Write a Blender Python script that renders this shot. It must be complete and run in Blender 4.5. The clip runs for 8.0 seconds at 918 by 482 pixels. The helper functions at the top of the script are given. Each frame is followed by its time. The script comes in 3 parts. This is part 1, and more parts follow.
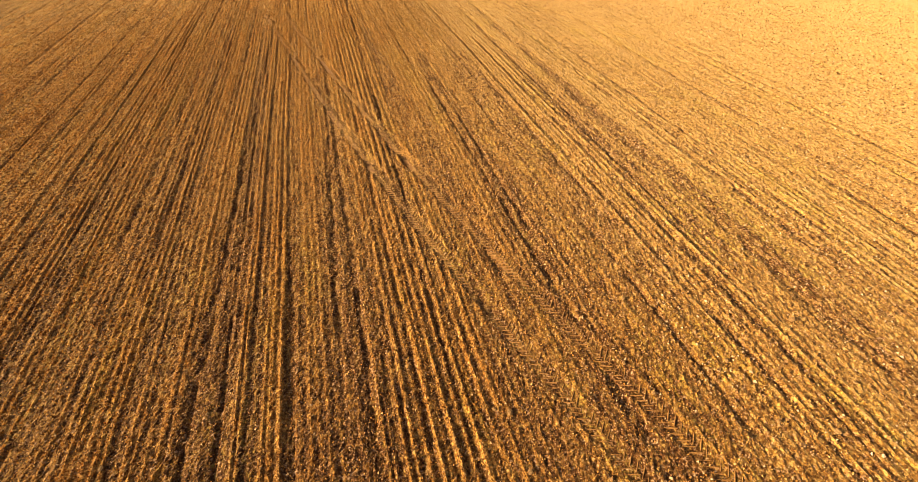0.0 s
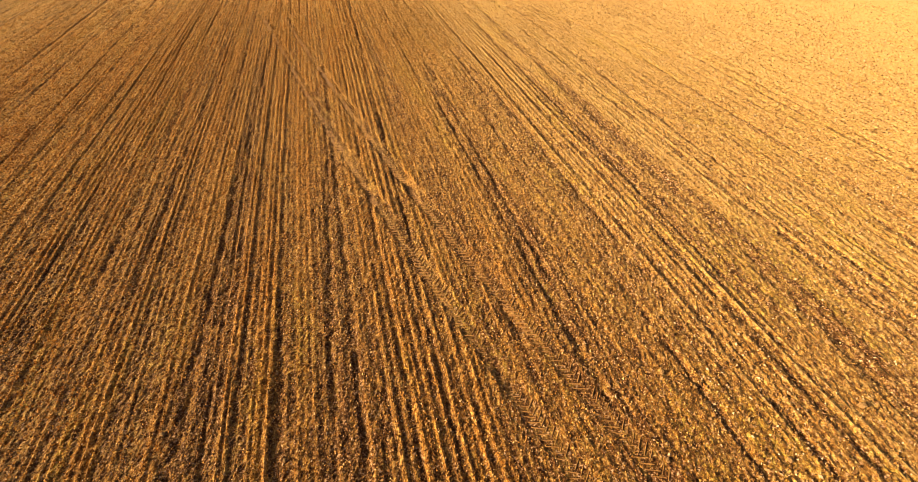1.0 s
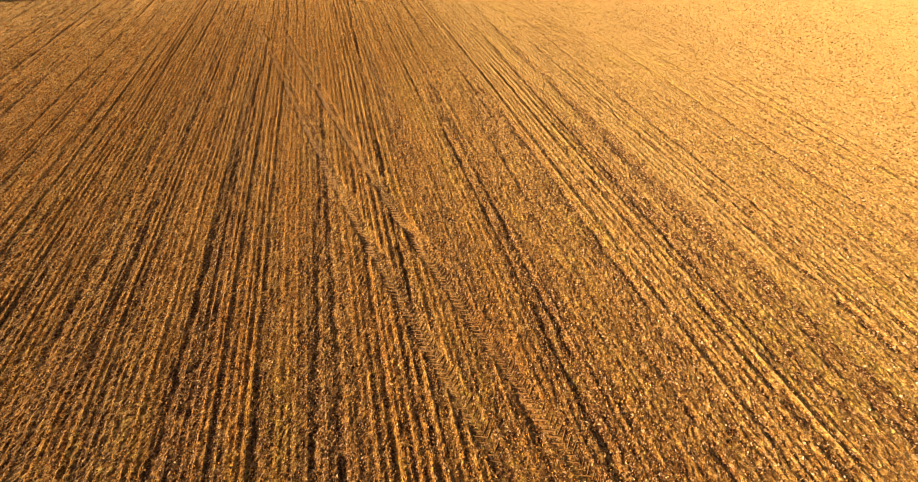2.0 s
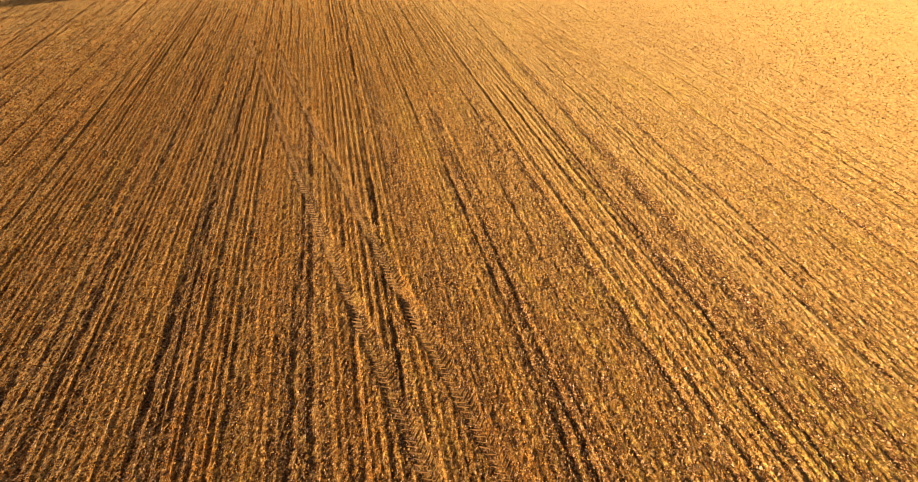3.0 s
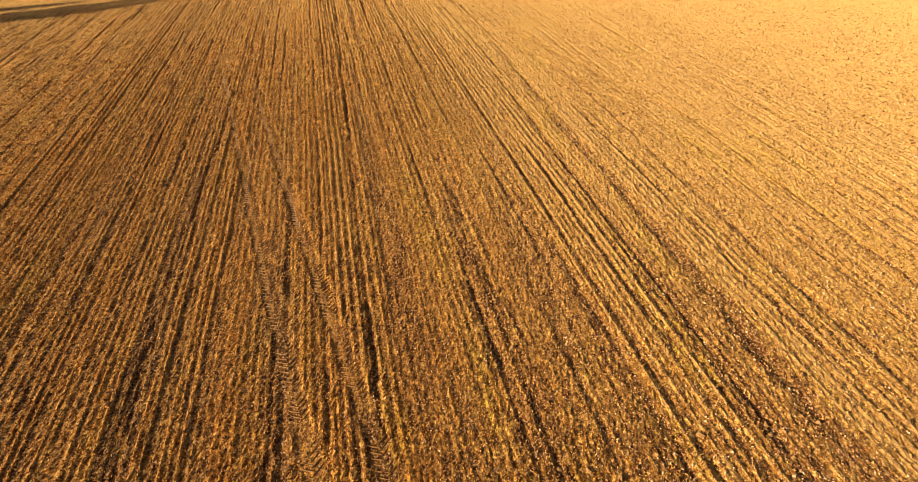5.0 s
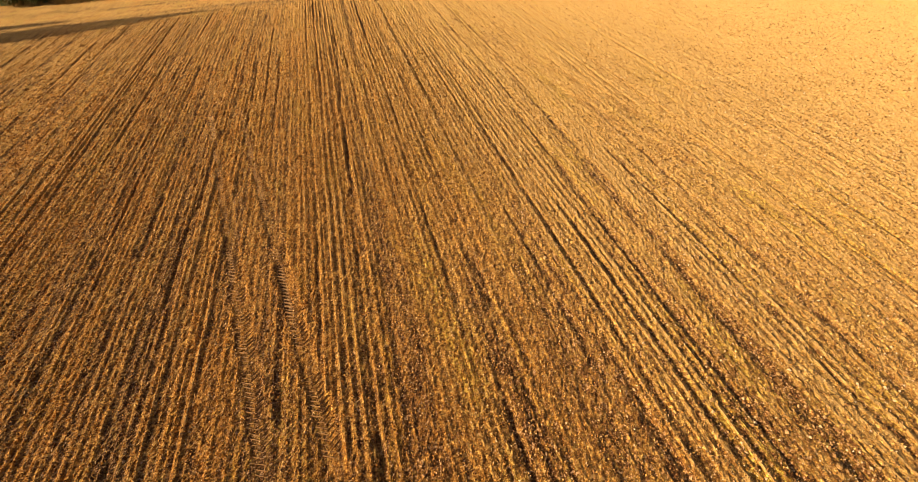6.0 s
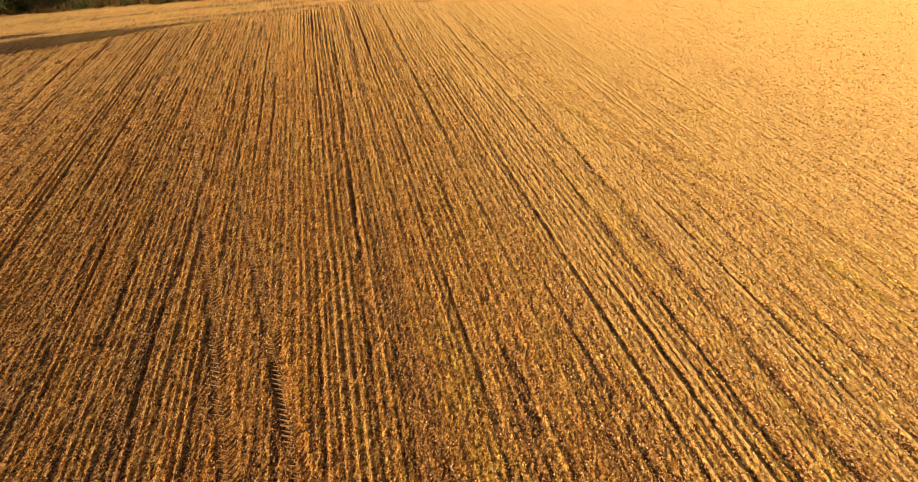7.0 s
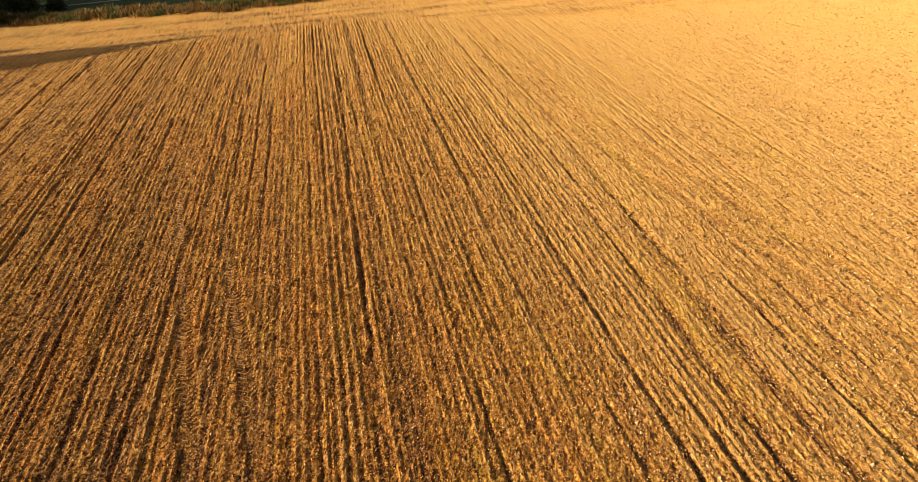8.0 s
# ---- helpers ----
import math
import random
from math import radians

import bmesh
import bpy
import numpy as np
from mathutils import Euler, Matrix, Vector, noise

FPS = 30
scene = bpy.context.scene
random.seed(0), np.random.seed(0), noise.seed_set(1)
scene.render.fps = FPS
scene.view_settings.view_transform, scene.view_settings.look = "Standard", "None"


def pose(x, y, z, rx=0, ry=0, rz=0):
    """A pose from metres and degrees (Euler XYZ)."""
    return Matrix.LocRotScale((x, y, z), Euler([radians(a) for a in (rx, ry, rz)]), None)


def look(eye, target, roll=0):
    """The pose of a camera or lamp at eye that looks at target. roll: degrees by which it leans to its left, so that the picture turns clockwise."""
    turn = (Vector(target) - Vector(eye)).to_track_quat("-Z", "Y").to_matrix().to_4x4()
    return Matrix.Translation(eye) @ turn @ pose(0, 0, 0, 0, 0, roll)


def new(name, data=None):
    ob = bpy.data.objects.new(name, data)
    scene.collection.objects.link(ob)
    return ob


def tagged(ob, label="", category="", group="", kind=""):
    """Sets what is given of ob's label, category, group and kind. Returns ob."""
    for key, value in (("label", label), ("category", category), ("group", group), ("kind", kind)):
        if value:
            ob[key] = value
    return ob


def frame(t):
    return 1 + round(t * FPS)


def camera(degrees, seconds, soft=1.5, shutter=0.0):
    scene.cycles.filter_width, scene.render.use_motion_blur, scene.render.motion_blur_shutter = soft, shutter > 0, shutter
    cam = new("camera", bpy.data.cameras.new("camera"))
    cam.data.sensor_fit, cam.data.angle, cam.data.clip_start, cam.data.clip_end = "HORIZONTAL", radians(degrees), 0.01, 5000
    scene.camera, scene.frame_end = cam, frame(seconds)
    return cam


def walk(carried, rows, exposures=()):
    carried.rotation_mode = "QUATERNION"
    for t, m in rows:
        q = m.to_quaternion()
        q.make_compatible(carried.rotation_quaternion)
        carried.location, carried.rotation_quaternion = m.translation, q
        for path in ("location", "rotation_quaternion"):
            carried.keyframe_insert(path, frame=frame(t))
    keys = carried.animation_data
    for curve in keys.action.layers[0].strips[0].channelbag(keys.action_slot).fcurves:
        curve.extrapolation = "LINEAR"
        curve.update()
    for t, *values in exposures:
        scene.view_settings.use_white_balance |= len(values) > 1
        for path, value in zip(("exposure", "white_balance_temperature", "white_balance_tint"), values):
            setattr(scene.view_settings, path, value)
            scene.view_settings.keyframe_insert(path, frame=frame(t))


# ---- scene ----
import functools

cam = camera(84.0, 8.0, 0.7)
PATH = [
    (0, (-0.38, -1.931, 11.572), (-0.045, -0.386, 10.348), -4.1),
    (0.5, (-0.182, -0.613, 11.624), (0.145, 0.932, 10.397), -4.0),
    (1, (0.019, 0.836, 11.688), (0.342, 2.378, 10.457), -3.8),
    (1.5, (0.267, 2.385, 11.762), (0.585, 3.926, 10.527), -3.7),
    (1.7, (0.387, 3.042, 11.777), (0.704, 4.584, 10.544), -3.6),
    (2.8, (1.282, 6.852, 11.963), (1.592, 8.393, 10.726), -3.1),
    (3, (1.411, 7.609, 11.979), (1.72, 9.149, 10.741), -3.1),
    (3.5, (1.691, 9.476, 12.062), (1.999, 11.012, 10.818), -3.2),
    (4, (1.946, 11.433, 12.099), (2.252, 12.966, 10.851), -3.2),
    (4.5, (2.128, 13.484, 12.072), (2.435, 15.016, 10.823), -3.1),
    (4.7, (2.186, 14.346, 12.071), (2.495, 15.877, 10.822), -3.1),
    (5.8, (2.448, 19.412, 12.19), (2.763, 20.952, 10.953), -3.7),
    (6, (2.446, 20.347, 12.203), (2.765, 21.887, 10.967), -3.6),
    (6.5, (2.382, 22.694, 12.229), (2.708, 24.23, 10.99), -3.3),
    (7, (2.364, 25.022, 12.259), (2.695, 26.558, 11.022), -3.2),
    (7.5, (2.411, 27.399, 12.297), (2.745, 28.936, 11.062), -3.1),
    (8, (2.464, 29.77, 12.361), (2.797, 31.309, 11.127), -3.0),
]
walk(cam, [(t, look(eye, target, roll)) for t, eye, target, roll in PATH], [(0, 1.53, 7300, 8), (8, 1.35, 7300, 8)])

# ---- world, sun ----
SUN_UP, SUN_FROM = 19.0, 266.0          # height, and compass bearing (clockwise from +y) that the light comes from
world = bpy.data.worlds.new("world")
scene.world = world
world.use_nodes = True
wn = world.node_tree.nodes
sky = wn.new("ShaderNodeTexSky")
sky.sky_type, sky.sun_disc = "NISHITA", False
sky.sun_elevation, sky.sun_rotation = radians(SUN_UP), radians(SUN_FROM)
sky.air_density, sky.dust_density, sky.ozone_density = 0.6, 8.0, 0.2
wn["Background"].inputs["Strength"].default_value = 0.05
world.node_tree.links.new(sky.outputs["Color"], wn["Background"].inputs["Color"])

sun_data = bpy.data.lights.new("sun", "SUN")
sun_data.energy, sun_data.angle, sun_data.color = 5.0, radians(0.9), (1.0, 0.78, 0.48)
sun = new("sun", sun_data)
sx, sy = math.sin(radians(SUN_FROM)), math.cos(radians(SUN_FROM))
sun.matrix_world = look((60 * sx, 60 * sy, 60 * math.tan(radians(SUN_UP))), (0, 0, 0))

# ---- materials ----


def material(name, rough=0.8, spec=0.3, sheen=0.0):
    mat = bpy.data.materials.new(name)
    mat.use_nodes = True
    nt = mat.node_tree
    bsdf = nt.nodes["Principled BSDF"]
    bsdf.inputs["Roughness"].default_value = rough
    bsdf.inputs["Diffuse Roughness"].default_value = 0.6
    bsdf.inputs["Specular IOR Level"].default_value = spec
    bsdf.inputs["Sheen Weight"].default_value = sheen
    bsdf.inputs["Sheen Roughness"].default_value = 0.4
    bsdf.inputs["Sheen Tint"].default_value = (1.0, 0.68, 0.30, 1)
    return mat, nt, bsdf


def node(nt, kind, **values):
    n = nt.nodes.new(kind)
    for key, value in values.items():
        n.inputs[key.replace("_", " ")].default_value = value
    return n


def ramp(nt, source, stops):
    r = nt.nodes.new("ShaderNodeValToRGB")
    el = r.color_ramp.elements
    while len(el) < len(stops):
        el.new(0.5)
    for e, (at, colour) in zip(el, stops):
        e.position, e.color = at, (*colour, 1)
    nt.links.new(source, r.inputs["Fac"])
    return r.outputs["Color"]


def mapped_noise(nt, scale, stretch, detail=4.0, rough=0.6):
    """Noise in the world's metres, stretched along y by the given factor."""
    geo = nt.nodes.new("ShaderNodeNewGeometry")
    vm = nt.nodes.new("ShaderNodeVectorMath")
    vm.operation = "MULTIPLY"
    vm.inputs[1].default_value = (1.0, 1.0 / stretch, 1.0)
    nt.links.new(geo.outputs["Position"], vm.inputs[0])
    n = node(nt, "ShaderNodeTexNoise", Scale=scale, Detail=detail, Roughness=rough)
    nt.links.new(vm.outputs[0], n.inputs["Vector"])
    return n.outputs["Fac"]


def mix(nt, fac, a, b, how="MIX"):
    m = nt.nodes.new("ShaderNodeMix")
    m.data_type, m.blend_type = "RGBA", how
    for value, socket in ((fac, m.inputs["Factor"]), (a, m.inputs["A"]), (b, m.inputs["B"])):
        if hasattr(value, "is_linked"):
            nt.links.new(value, socket)
        elif isinstance(value, tuple):
            socket.default_value = (*value, 1)
        else:
            socket.default_value = value
    return m.outputs["Result"]


def scaled(nt, value, by):
    m = nt.nodes.new("ShaderNodeMath")
    m.operation = "MULTIPLY"
    m.inputs[1].default_value = by
    nt.links.new(value, m.inputs[0])
    return m.outputs[0]


def westward(nt):
    """1 over the west of the field, falling to 0 over the east."""
    geo = nt.nodes.new("ShaderNodeNewGeometry")
    xyz = nt.nodes.new("ShaderNodeSeparateXYZ")
    nt.links.new(geo.outputs["Position"], xyz.inputs[0])
    span = nt.nodes.new("ShaderNodeMapRange")
    span.inputs["From Min"].default_value, span.inputs["From Max"].default_value = 13.0, 0.0
    nt.links.new(xyz.outputs["X"], span.inputs["Value"])
    return span.outputs["Result"]


def field_material():
    mat, nt, bsdf = material("stubble_soil", 0.9, 0.12, 0.20)
    # Straw cover plus brightening painted in towards far and east.
    cover_and_light = nt.nodes.new("ShaderNodeAttribute")
    cover_and_light.attribute_name = "cover_and_light"
    soil = ramp(nt, mapped_noise(nt, 13, 1, 2, 0.7), [(0.38, (0.026, 0.010, 0.004)), (0.49, (0.070, 0.026, 0.008)), (0.57, (0.15, 0.062, 0.020)), (0.66, (0.42, 0.27, 0.165))])
    straw = ramp(nt, mapped_noise(nt, 12, 1.2, 3, 0.75), [(0.36, (0.10, 0.034, 0.006)), (0.5, (0.34, 0.156, 0.032)), (0.62, (0.62, 0.40, 0.135))])
    patch = mapped_noise(nt, 0.55, 5, 4, 0.6)
    west = westward(nt)
    rust = mix(nt, west, (0.94, 0.98, 1.02), mix(nt, ramp(nt, patch, [(0.42, (0, 0, 0)), (0.66, (1, 1, 1))]), (1.0, 0.98, 0.92), (1.0, 0.72, 0.40)))
    rust = mix(nt, 1.0, straw, rust, "MULTIPLY")
    olive = mapped_noise(nt, 0.8, 6, 3, 0.6)
    rust = mix(nt, ramp(nt, olive, [(0.50, (0, 0, 0)), (0.66, (1, 1, 1))]), rust, (0.90, 1.02, 0.62), "MULTIPLY")
    grit = nt.nodes.new("ShaderNodeMath")
    grit.operation = "ADD"
    nt.links.new(scaled(nt, mapped_noise(nt, 6, 1.3, 3, 0.75), 0.5), grit.inputs[0])
    nt.links.new(scaled(nt, mapped_noise(nt, 6, 12, 3, 0.75), 0.5), grit.inputs[1])
    grit = grit.outputs[0]
    fac = nt.nodes.new("ShaderNodeMath")
    fac.operation = "MULTIPLY_ADD"
    fac.inputs[1].default_value = 4.4
    nt.links.new(cover_and_light.outputs["Fac"], fac.inputs[2])
    shift = nt.nodes.new("ShaderNodeMath")
    shift.operation = "SUBTRACT"
    shift.inputs[1].default_value = 0.5
    nt.links.new(grit, shift.inputs[0])
    nt.links.new(shift.outputs[0], fac.inputs[0])
    fac.use_clamp = True
    mat_colour = ramp(nt, mapped_noise(nt, 10, 1.6, 4, 0.75), [(0.32, (0.20, 0.112, 0.038)), (0.5, (0.285, 0.172, 0.068)), (0.68, (0.36, 0.235, 0.102))])
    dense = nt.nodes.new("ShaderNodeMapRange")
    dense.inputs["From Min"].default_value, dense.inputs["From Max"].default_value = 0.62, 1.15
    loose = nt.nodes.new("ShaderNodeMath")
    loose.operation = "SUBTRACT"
    nt.links.new(cover_and_light.outputs["Fac"], loose.inputs[0])
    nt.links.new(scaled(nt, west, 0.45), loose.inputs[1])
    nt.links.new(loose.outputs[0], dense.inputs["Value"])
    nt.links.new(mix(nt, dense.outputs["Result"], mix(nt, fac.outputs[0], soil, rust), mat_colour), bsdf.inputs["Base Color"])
    felt = nt.nodes.new("ShaderNodeMath")
    felt.operation = "MINIMUM"
    felt.inputs[1].default_value = 0.5
    nap = nt.nodes.new("ShaderNodeMath")
    nap.operation = "ADD"
    nap.inputs[1].default_value = 0.1
    nt.links.new(fac.outputs[0], nap.inputs[0])
    nt.links.new(nap.outputs[0], felt.inputs[0])
    nt.links.new(felt.outputs[0], bsdf.inputs["Sheen Weight"])
    bump = node(nt, "ShaderNodeBump", Strength=1.0, Distance=0.08)
    nt.links.new(mapped_noise(nt, 12, 1.1, 3, 0.75), bump.inputs["Height"])
    nt.links.new(bump.outputs[0], bsdf.inputs["Normal"])
    return mat


def island_material(name, stops, rough=0.6, spec=0.35, through_light=0.0, sheen=0.0, east_tint=(0.92, 1.02, 1.25)):
    mat, nt, bsdf = material(name, rough, spec, sheen)
    geo = nt.nodes.new("ShaderNodeNewGeometry")
    colour = ramp(nt, geo.outputs["Random Per Island"], stops)
    hue = ramp(nt, mapped_noise(nt, 1.1, 5, 3), [(0.35, (0.98, 0.76, 0.48)), (0.65, (1.0, 0.96, 0.84))])
    colour = mix(nt, 0.8, colour, mix(nt, westward(nt), east_tint, hue), "MULTIPLY")
    nt.links.new(colour, bsdf.inputs["Base Color"])
    if through_light:
        tr = nt.nodes.new("ShaderNodeBsdfTranslucent")
        nt.links.new(colour, tr.inputs["Color"])
        ms = nt.nodes.new("ShaderNodeMixShader")
        ms.inputs[0].default_value = through_light
        nt.links.new(bsdf.outputs[0], ms.inputs[1])
        nt.links.new(tr.outputs[0], ms.inputs[2])
        nt.links.new(ms.outputs[0], nt.nodes["Material Output"].inputs["Surface"])
    return mat


FIELD = field_material()
STRAW = island_material("dry_straw", [(0.0, (0.18, 0.070, 0.014)), (0.4, (0.38, 0.175, 0.036)), (0.85, (0.44, 0.25, 0.08)), (1.0, (0.56, 0.40, 0.20))], 0.8, 0.15, 0.2, 0.2)
STEM = island_material("stubble_stem", [(0.0, (0.18, 0.080, 0.022)), (0.5, (0.38, 0.19, 0.050)), (1.0, (0.52, 0.33, 0.12))], 0.8, 0.15, 0.45)
CHAFF = island_material("chaff", [(0.0, (0.06, 0.022, 0.006)), (0.32, (0.12, 0.045, 0.010)), (0.55, (0.40, 0.185, 0.040)), (0.9, (0.56, 0.34, 0.11)), (1.0, (0.68, 0.53, 0.36))], 0.75, 0.15, 0.2, 0.3, (0.78, 0.84, 1.0))
CLOD = island_material("soil_clod", [(0.0, (0.08, 0.036, 0.014)), (0.45, (0.17, 0.085, 0.032)), (0.85, (0.29, 0.175, 0.090)), (1.0, (0.46, 0.33, 0.23))], 0.9, 0.15, 0.0, 0.1, (1.0, 1.0, 1.0))


def plain(name, dark, light, scale, stretch=1.0, rough=0.85, spec=0.25, depth=0.02):
    mat, nt, bsdf = material(name, rough, spec)
    mid = tuple((a + b) / 2 for a, b in zip(dark, light))
    nt.links.new(ramp(nt, mapped_noise(nt, scale, stretch, 6, 0.65), [(0.3, dark), (0.5, mid), (0.7, light)]), bsdf.inputs["Base Color"])
    if depth:
        bump = node(nt, "ShaderNodeBump", Strength=0.6, Distance=depth)
        nt.links.new(mapped_noise(nt, scale * 2.3, stretch, 5, 0.7), bump.inputs["Height"])
        nt.links.new(bump.outputs[0], bsdf.inputs["Normal"])
    return mat


MEADOW = plain("meadow_grass", (0.018, 0.040, 0.014), (0.060, 0.105, 0.030), 1.1, 1, 0.9, 0.2, 0.1)
RUT = plain("pressed_soil", (0.10, 0.042, 0.013), (0.30, 0.145, 0.040), 17, 1.0, 0.7, 0.35, 0.01)
TRACK_PATH = plain("pale_gravel", (0.22, 0.20, 0.16), (0.38, 0.36, 0.31), 4, 1, 0.9, 0.2, 0.02)
LUMP = plain("lump_of_soil", (0.10, 0.05, 0.02), (0.34, 0.20, 0.085), 40, 1, 0.9, 0.2, 0.02)
BARK = plain("bark", (0.04, 0.03, 0.02), (0.12, 0.09, 0.06), 9, 1, 0.9, 0.2, 0.02)
LEAF = island_material("dark_leaf", [(0.0, (0.03, 0.045, 0.012)), (0.6, (0.06, 0.08, 0.022)), (1.0, (0.12, 0.11, 0.035))], 0.6, 0.3, 0.2)
REED = island_material("dry_grass_blade", [(0.0, (0.05, 0.036, 0.012)), (0.4, (0.15, 0.095, 0.03)), (0.8, (0.29, 0.19, 0.065)), (1.0, (0.46, 0.34, 0.14))], 0.6, 0.25, 0.15)
GREEN = island_material("green_blade", [(0.0, (0.04, 0.06, 0.015)), (0.6, (0.09, 0.12, 0.03)), (1.0, (0.16, 0.14, 0.045))], 0.6, 0.25, 0.15)

# ---- lay of the land ----
rng = np.random.default_rng(7)
PASS, FIRST = 1.42, 5.12                # distance of the drill's wheel furrows, and where one of them lies
ROW = 0.25                              # distance of the stubble rows
HEAD, EDGE = 78.4, 87.6                 # where the rows end, and where the field ends


@functools.lru_cache(maxsize=None)
def lattice(seed):
    return np.random.default_rng(seed).random((256, 256))


def value_noise(x, y, seed):
    """Smooth noise from 0 to 1 with cells of one unit."""
    table = lattice(seed)
    xi, yi = np.floor(x).astype(int), np.floor(y).astype(int)
    fx, fy = x - xi, y - yi
    fx, fy = fx * fx * (3 - 2 * fx), fy * fy * (3 - 2 * fy)
    a, b = table[xi & 255, yi & 255], table[(xi + 1) & 255, yi & 255]
    c, d = table[xi & 255, (yi + 1) & 255], table[(xi + 1) & 255, (yi + 1) & 255]
    return (a * (1 - fx) + b * fx) * (1 - fy) + (c * (1 - fx) + d * fx) * fy


def smooth(a, b, v):
    s = np.clip((v - a) / (b - a), 0, 1)
    return s * s * (3 - 2 * s)


def track_x(y):
    """Middle of the first wheel's rut; the second runs beside it."""
    s = y - 28.0
    return -1.30 - 0.1901 * s + 0.00106 * s ** 2 - 0.000023 * s ** 3


GAUGE, TYRE = 1.68, 0.52


def wide_x(y):
    """Middle of the far pair's first rut, which swings off from the headland."""
    return 8.4 + 7.9 * (np.clip(75.0 - y, 0, 70) / 33.0) ** 0.9


def head_line(x):
    return HEAD + 0.9 * np.sin(x * 0.11 + 1.0) - 0.28 * np.clip(x - 4, 0, 22)


def rows_at(x, y):
    """Across the rows: the drifted place, and the rows' share (0 in the headland)."""
    u = x + 0.04 * np.sin(y * 0.10 + 0.6) + 0.02 * np.sin(y * 0.31 + x * 0.05) + 0.06 * (value_noise(x * 0.6, y * 0.5, 3) - 0.5)
    return u, 1 - smooth(-1.2, 1.5, y - head_line(x) + 1.5 * (value_noise(x * 0.7, y * 0.1, 5) - 0.5))


# Deep furrows: place at y = 20, drift a metre, half width, depth, from y, to y.
FURROWS = ((-9.7, 0.005, 0.10, 0.9, 16, 50), (-8.35, 0.012, 0.11, 0.9, 16, 50), (-6.7, 0.006, 0.14, 0.8, 28, 52), (-5.55, 0.03, 0.11, 1.25, 2, 50),
           (-5.15, 0.0, 0.12, 1.0, 4, 30), (-3.3, 0.0, 0.08, 0.8, 1, 17), (-1.53, 0.035, 0.10, 1.0, 3, 27), (-1.1, 0.01, 0.11, 0.9, 5, 34),
           (-0.5, 0.0, 0.07, 0.7, 1, 14), (0.15, 0.004, 0.07, 0.75, 1, 46), (1.03, 0.0, 0.08, 0.9, 2, 13), (1.42, 0.02, 0.09, 1.4, 14, 70),
           (2.5, 0.0, 0.12, 0.5, 28, 46), (4.72, 0.0, 0.08, 0.8, 30, 45), (5.12, 0.0, 0.11, 1.25, 3, 29), (5.58, 0.014, 0.10, 1.0, 12, 46))
FURROWS_EAST = ((6.95, 0.04, 0.09, 0.7, 14, 36), (7.6, 0.0, 0.09, 0.9, 2, 13), (8.55, 0.0, 0.10, 1.0, 12, 28), (8.0, 0.0, 0.09, 0.8, 28, 37), (9.2, 0.0, 0.08, 0.7, 3, 46),
                (10.2, 0.0, 0.09, 0.9, 2, 36), (11.05, 0.017, 0.11, 0.95, 10, 46), (12.4, 0.02, 0.18, 0.9, 2, 48), (14.2, 0.0, 0.09, 0.9, 8, 42), (15.4, 0.012, 0.09, 0.85, 8, 46))
# Pits where a wheel sank in: place, from y, to y.
PITS = ((-0.98, 33.2, 36.0), (1.98, 18.4, 20.2), (3.68, 10.2, 12.0), (2.75, 8.6, 9.8), (0.2, 19.0, 20.4))


def furrow(x, y, at, slope, wide, weight, start, end, soft):
    """One furrow's depth at its near places: torn along its length, with uneven edges."""
    d = x - (at + slope * (y - 20))
    near = np.flatnonzero((np.abs(d) < 0.5) & (y > start - 2) & (y < end + 2))
    d, v, w = d[near], y[near], x[near]
    d = d + 0.10 * (value_noise(at * 3.3 + 0 * v, v * 0.9, 143) - 0.5) + 0.12 * (value_noise(at * 7.1 + 0 * v, v * 3.1, 144) - 0.5)
    torn = 0.25 + 0.85 * smooth(0.3, 0.62, 0.45 * value_noise(at * 9.1 + 0 * v, v * 0.3, 141) + 0.55 * value_noise(at * 5.3 + w * 3.0, v * 1.9, 142))
    on = smooth(start - soft, start + soft, v) * (1 - smooth(end - soft, end + soft, v))
    return near, weight * on * torn * np.exp(-((d / (1.2 * wide)) ** 2))


def seams(x, u, y):
    """Depth, 0 to 1, of the dark lines: the furrows of the drill's wheels."""
    out = np.zeros_like(u)
    table = lattice(11)
    other = np.maximum(np.maximum(smooth(9.8, 11, -x), smooth(15.8, 17, x)), smooth(44, 50, y))
    for n, (off, wide, weight) in enumerate(((0.0, 0.095, 0.95), (0.62, 0.075, 0.7), (-0.42, 0.06, 0.6))):
        k = np.round((u - FIRST - off) / PASS).astype(int)
        d = u - (FIRST + PASS * k + off + (table[k & 255, n] - 0.5) * 0.6)
        near = np.flatnonzero(np.abs(d) < 0.35)
        k, v = k[near], y[near]
        d = d[near] + 0.10 * (value_noise(k * 3.3, v * 0.8, 145) - 0.5)
        strength = weight * (0.25 + 0.95 * table[k & 255, n + 20]) * (1 - 0.75 * smooth(15, 34, x[near]))
        run = smooth(0.2, 0.65, 0.6 * value_noise(k * 7.3 + n * 3.1, v * 0.12, 21 + n) + 0.4 * value_noise(k * 3.7 + n, v * 1.1, 26 + n))
        out[near] = np.maximum(out[near], other[near] * strength * run * np.exp(-((d / wide) ** 2)))
    for at, slope, wide, weight, start, end in FURROWS + FURROWS_EAST:
        near, depth = furrow(x, y, at, slope, wide, weight, start, end, 1.5)
        out[near] = np.maximum(out[near], depth)
    return np.clip(out, 0, 1.6)


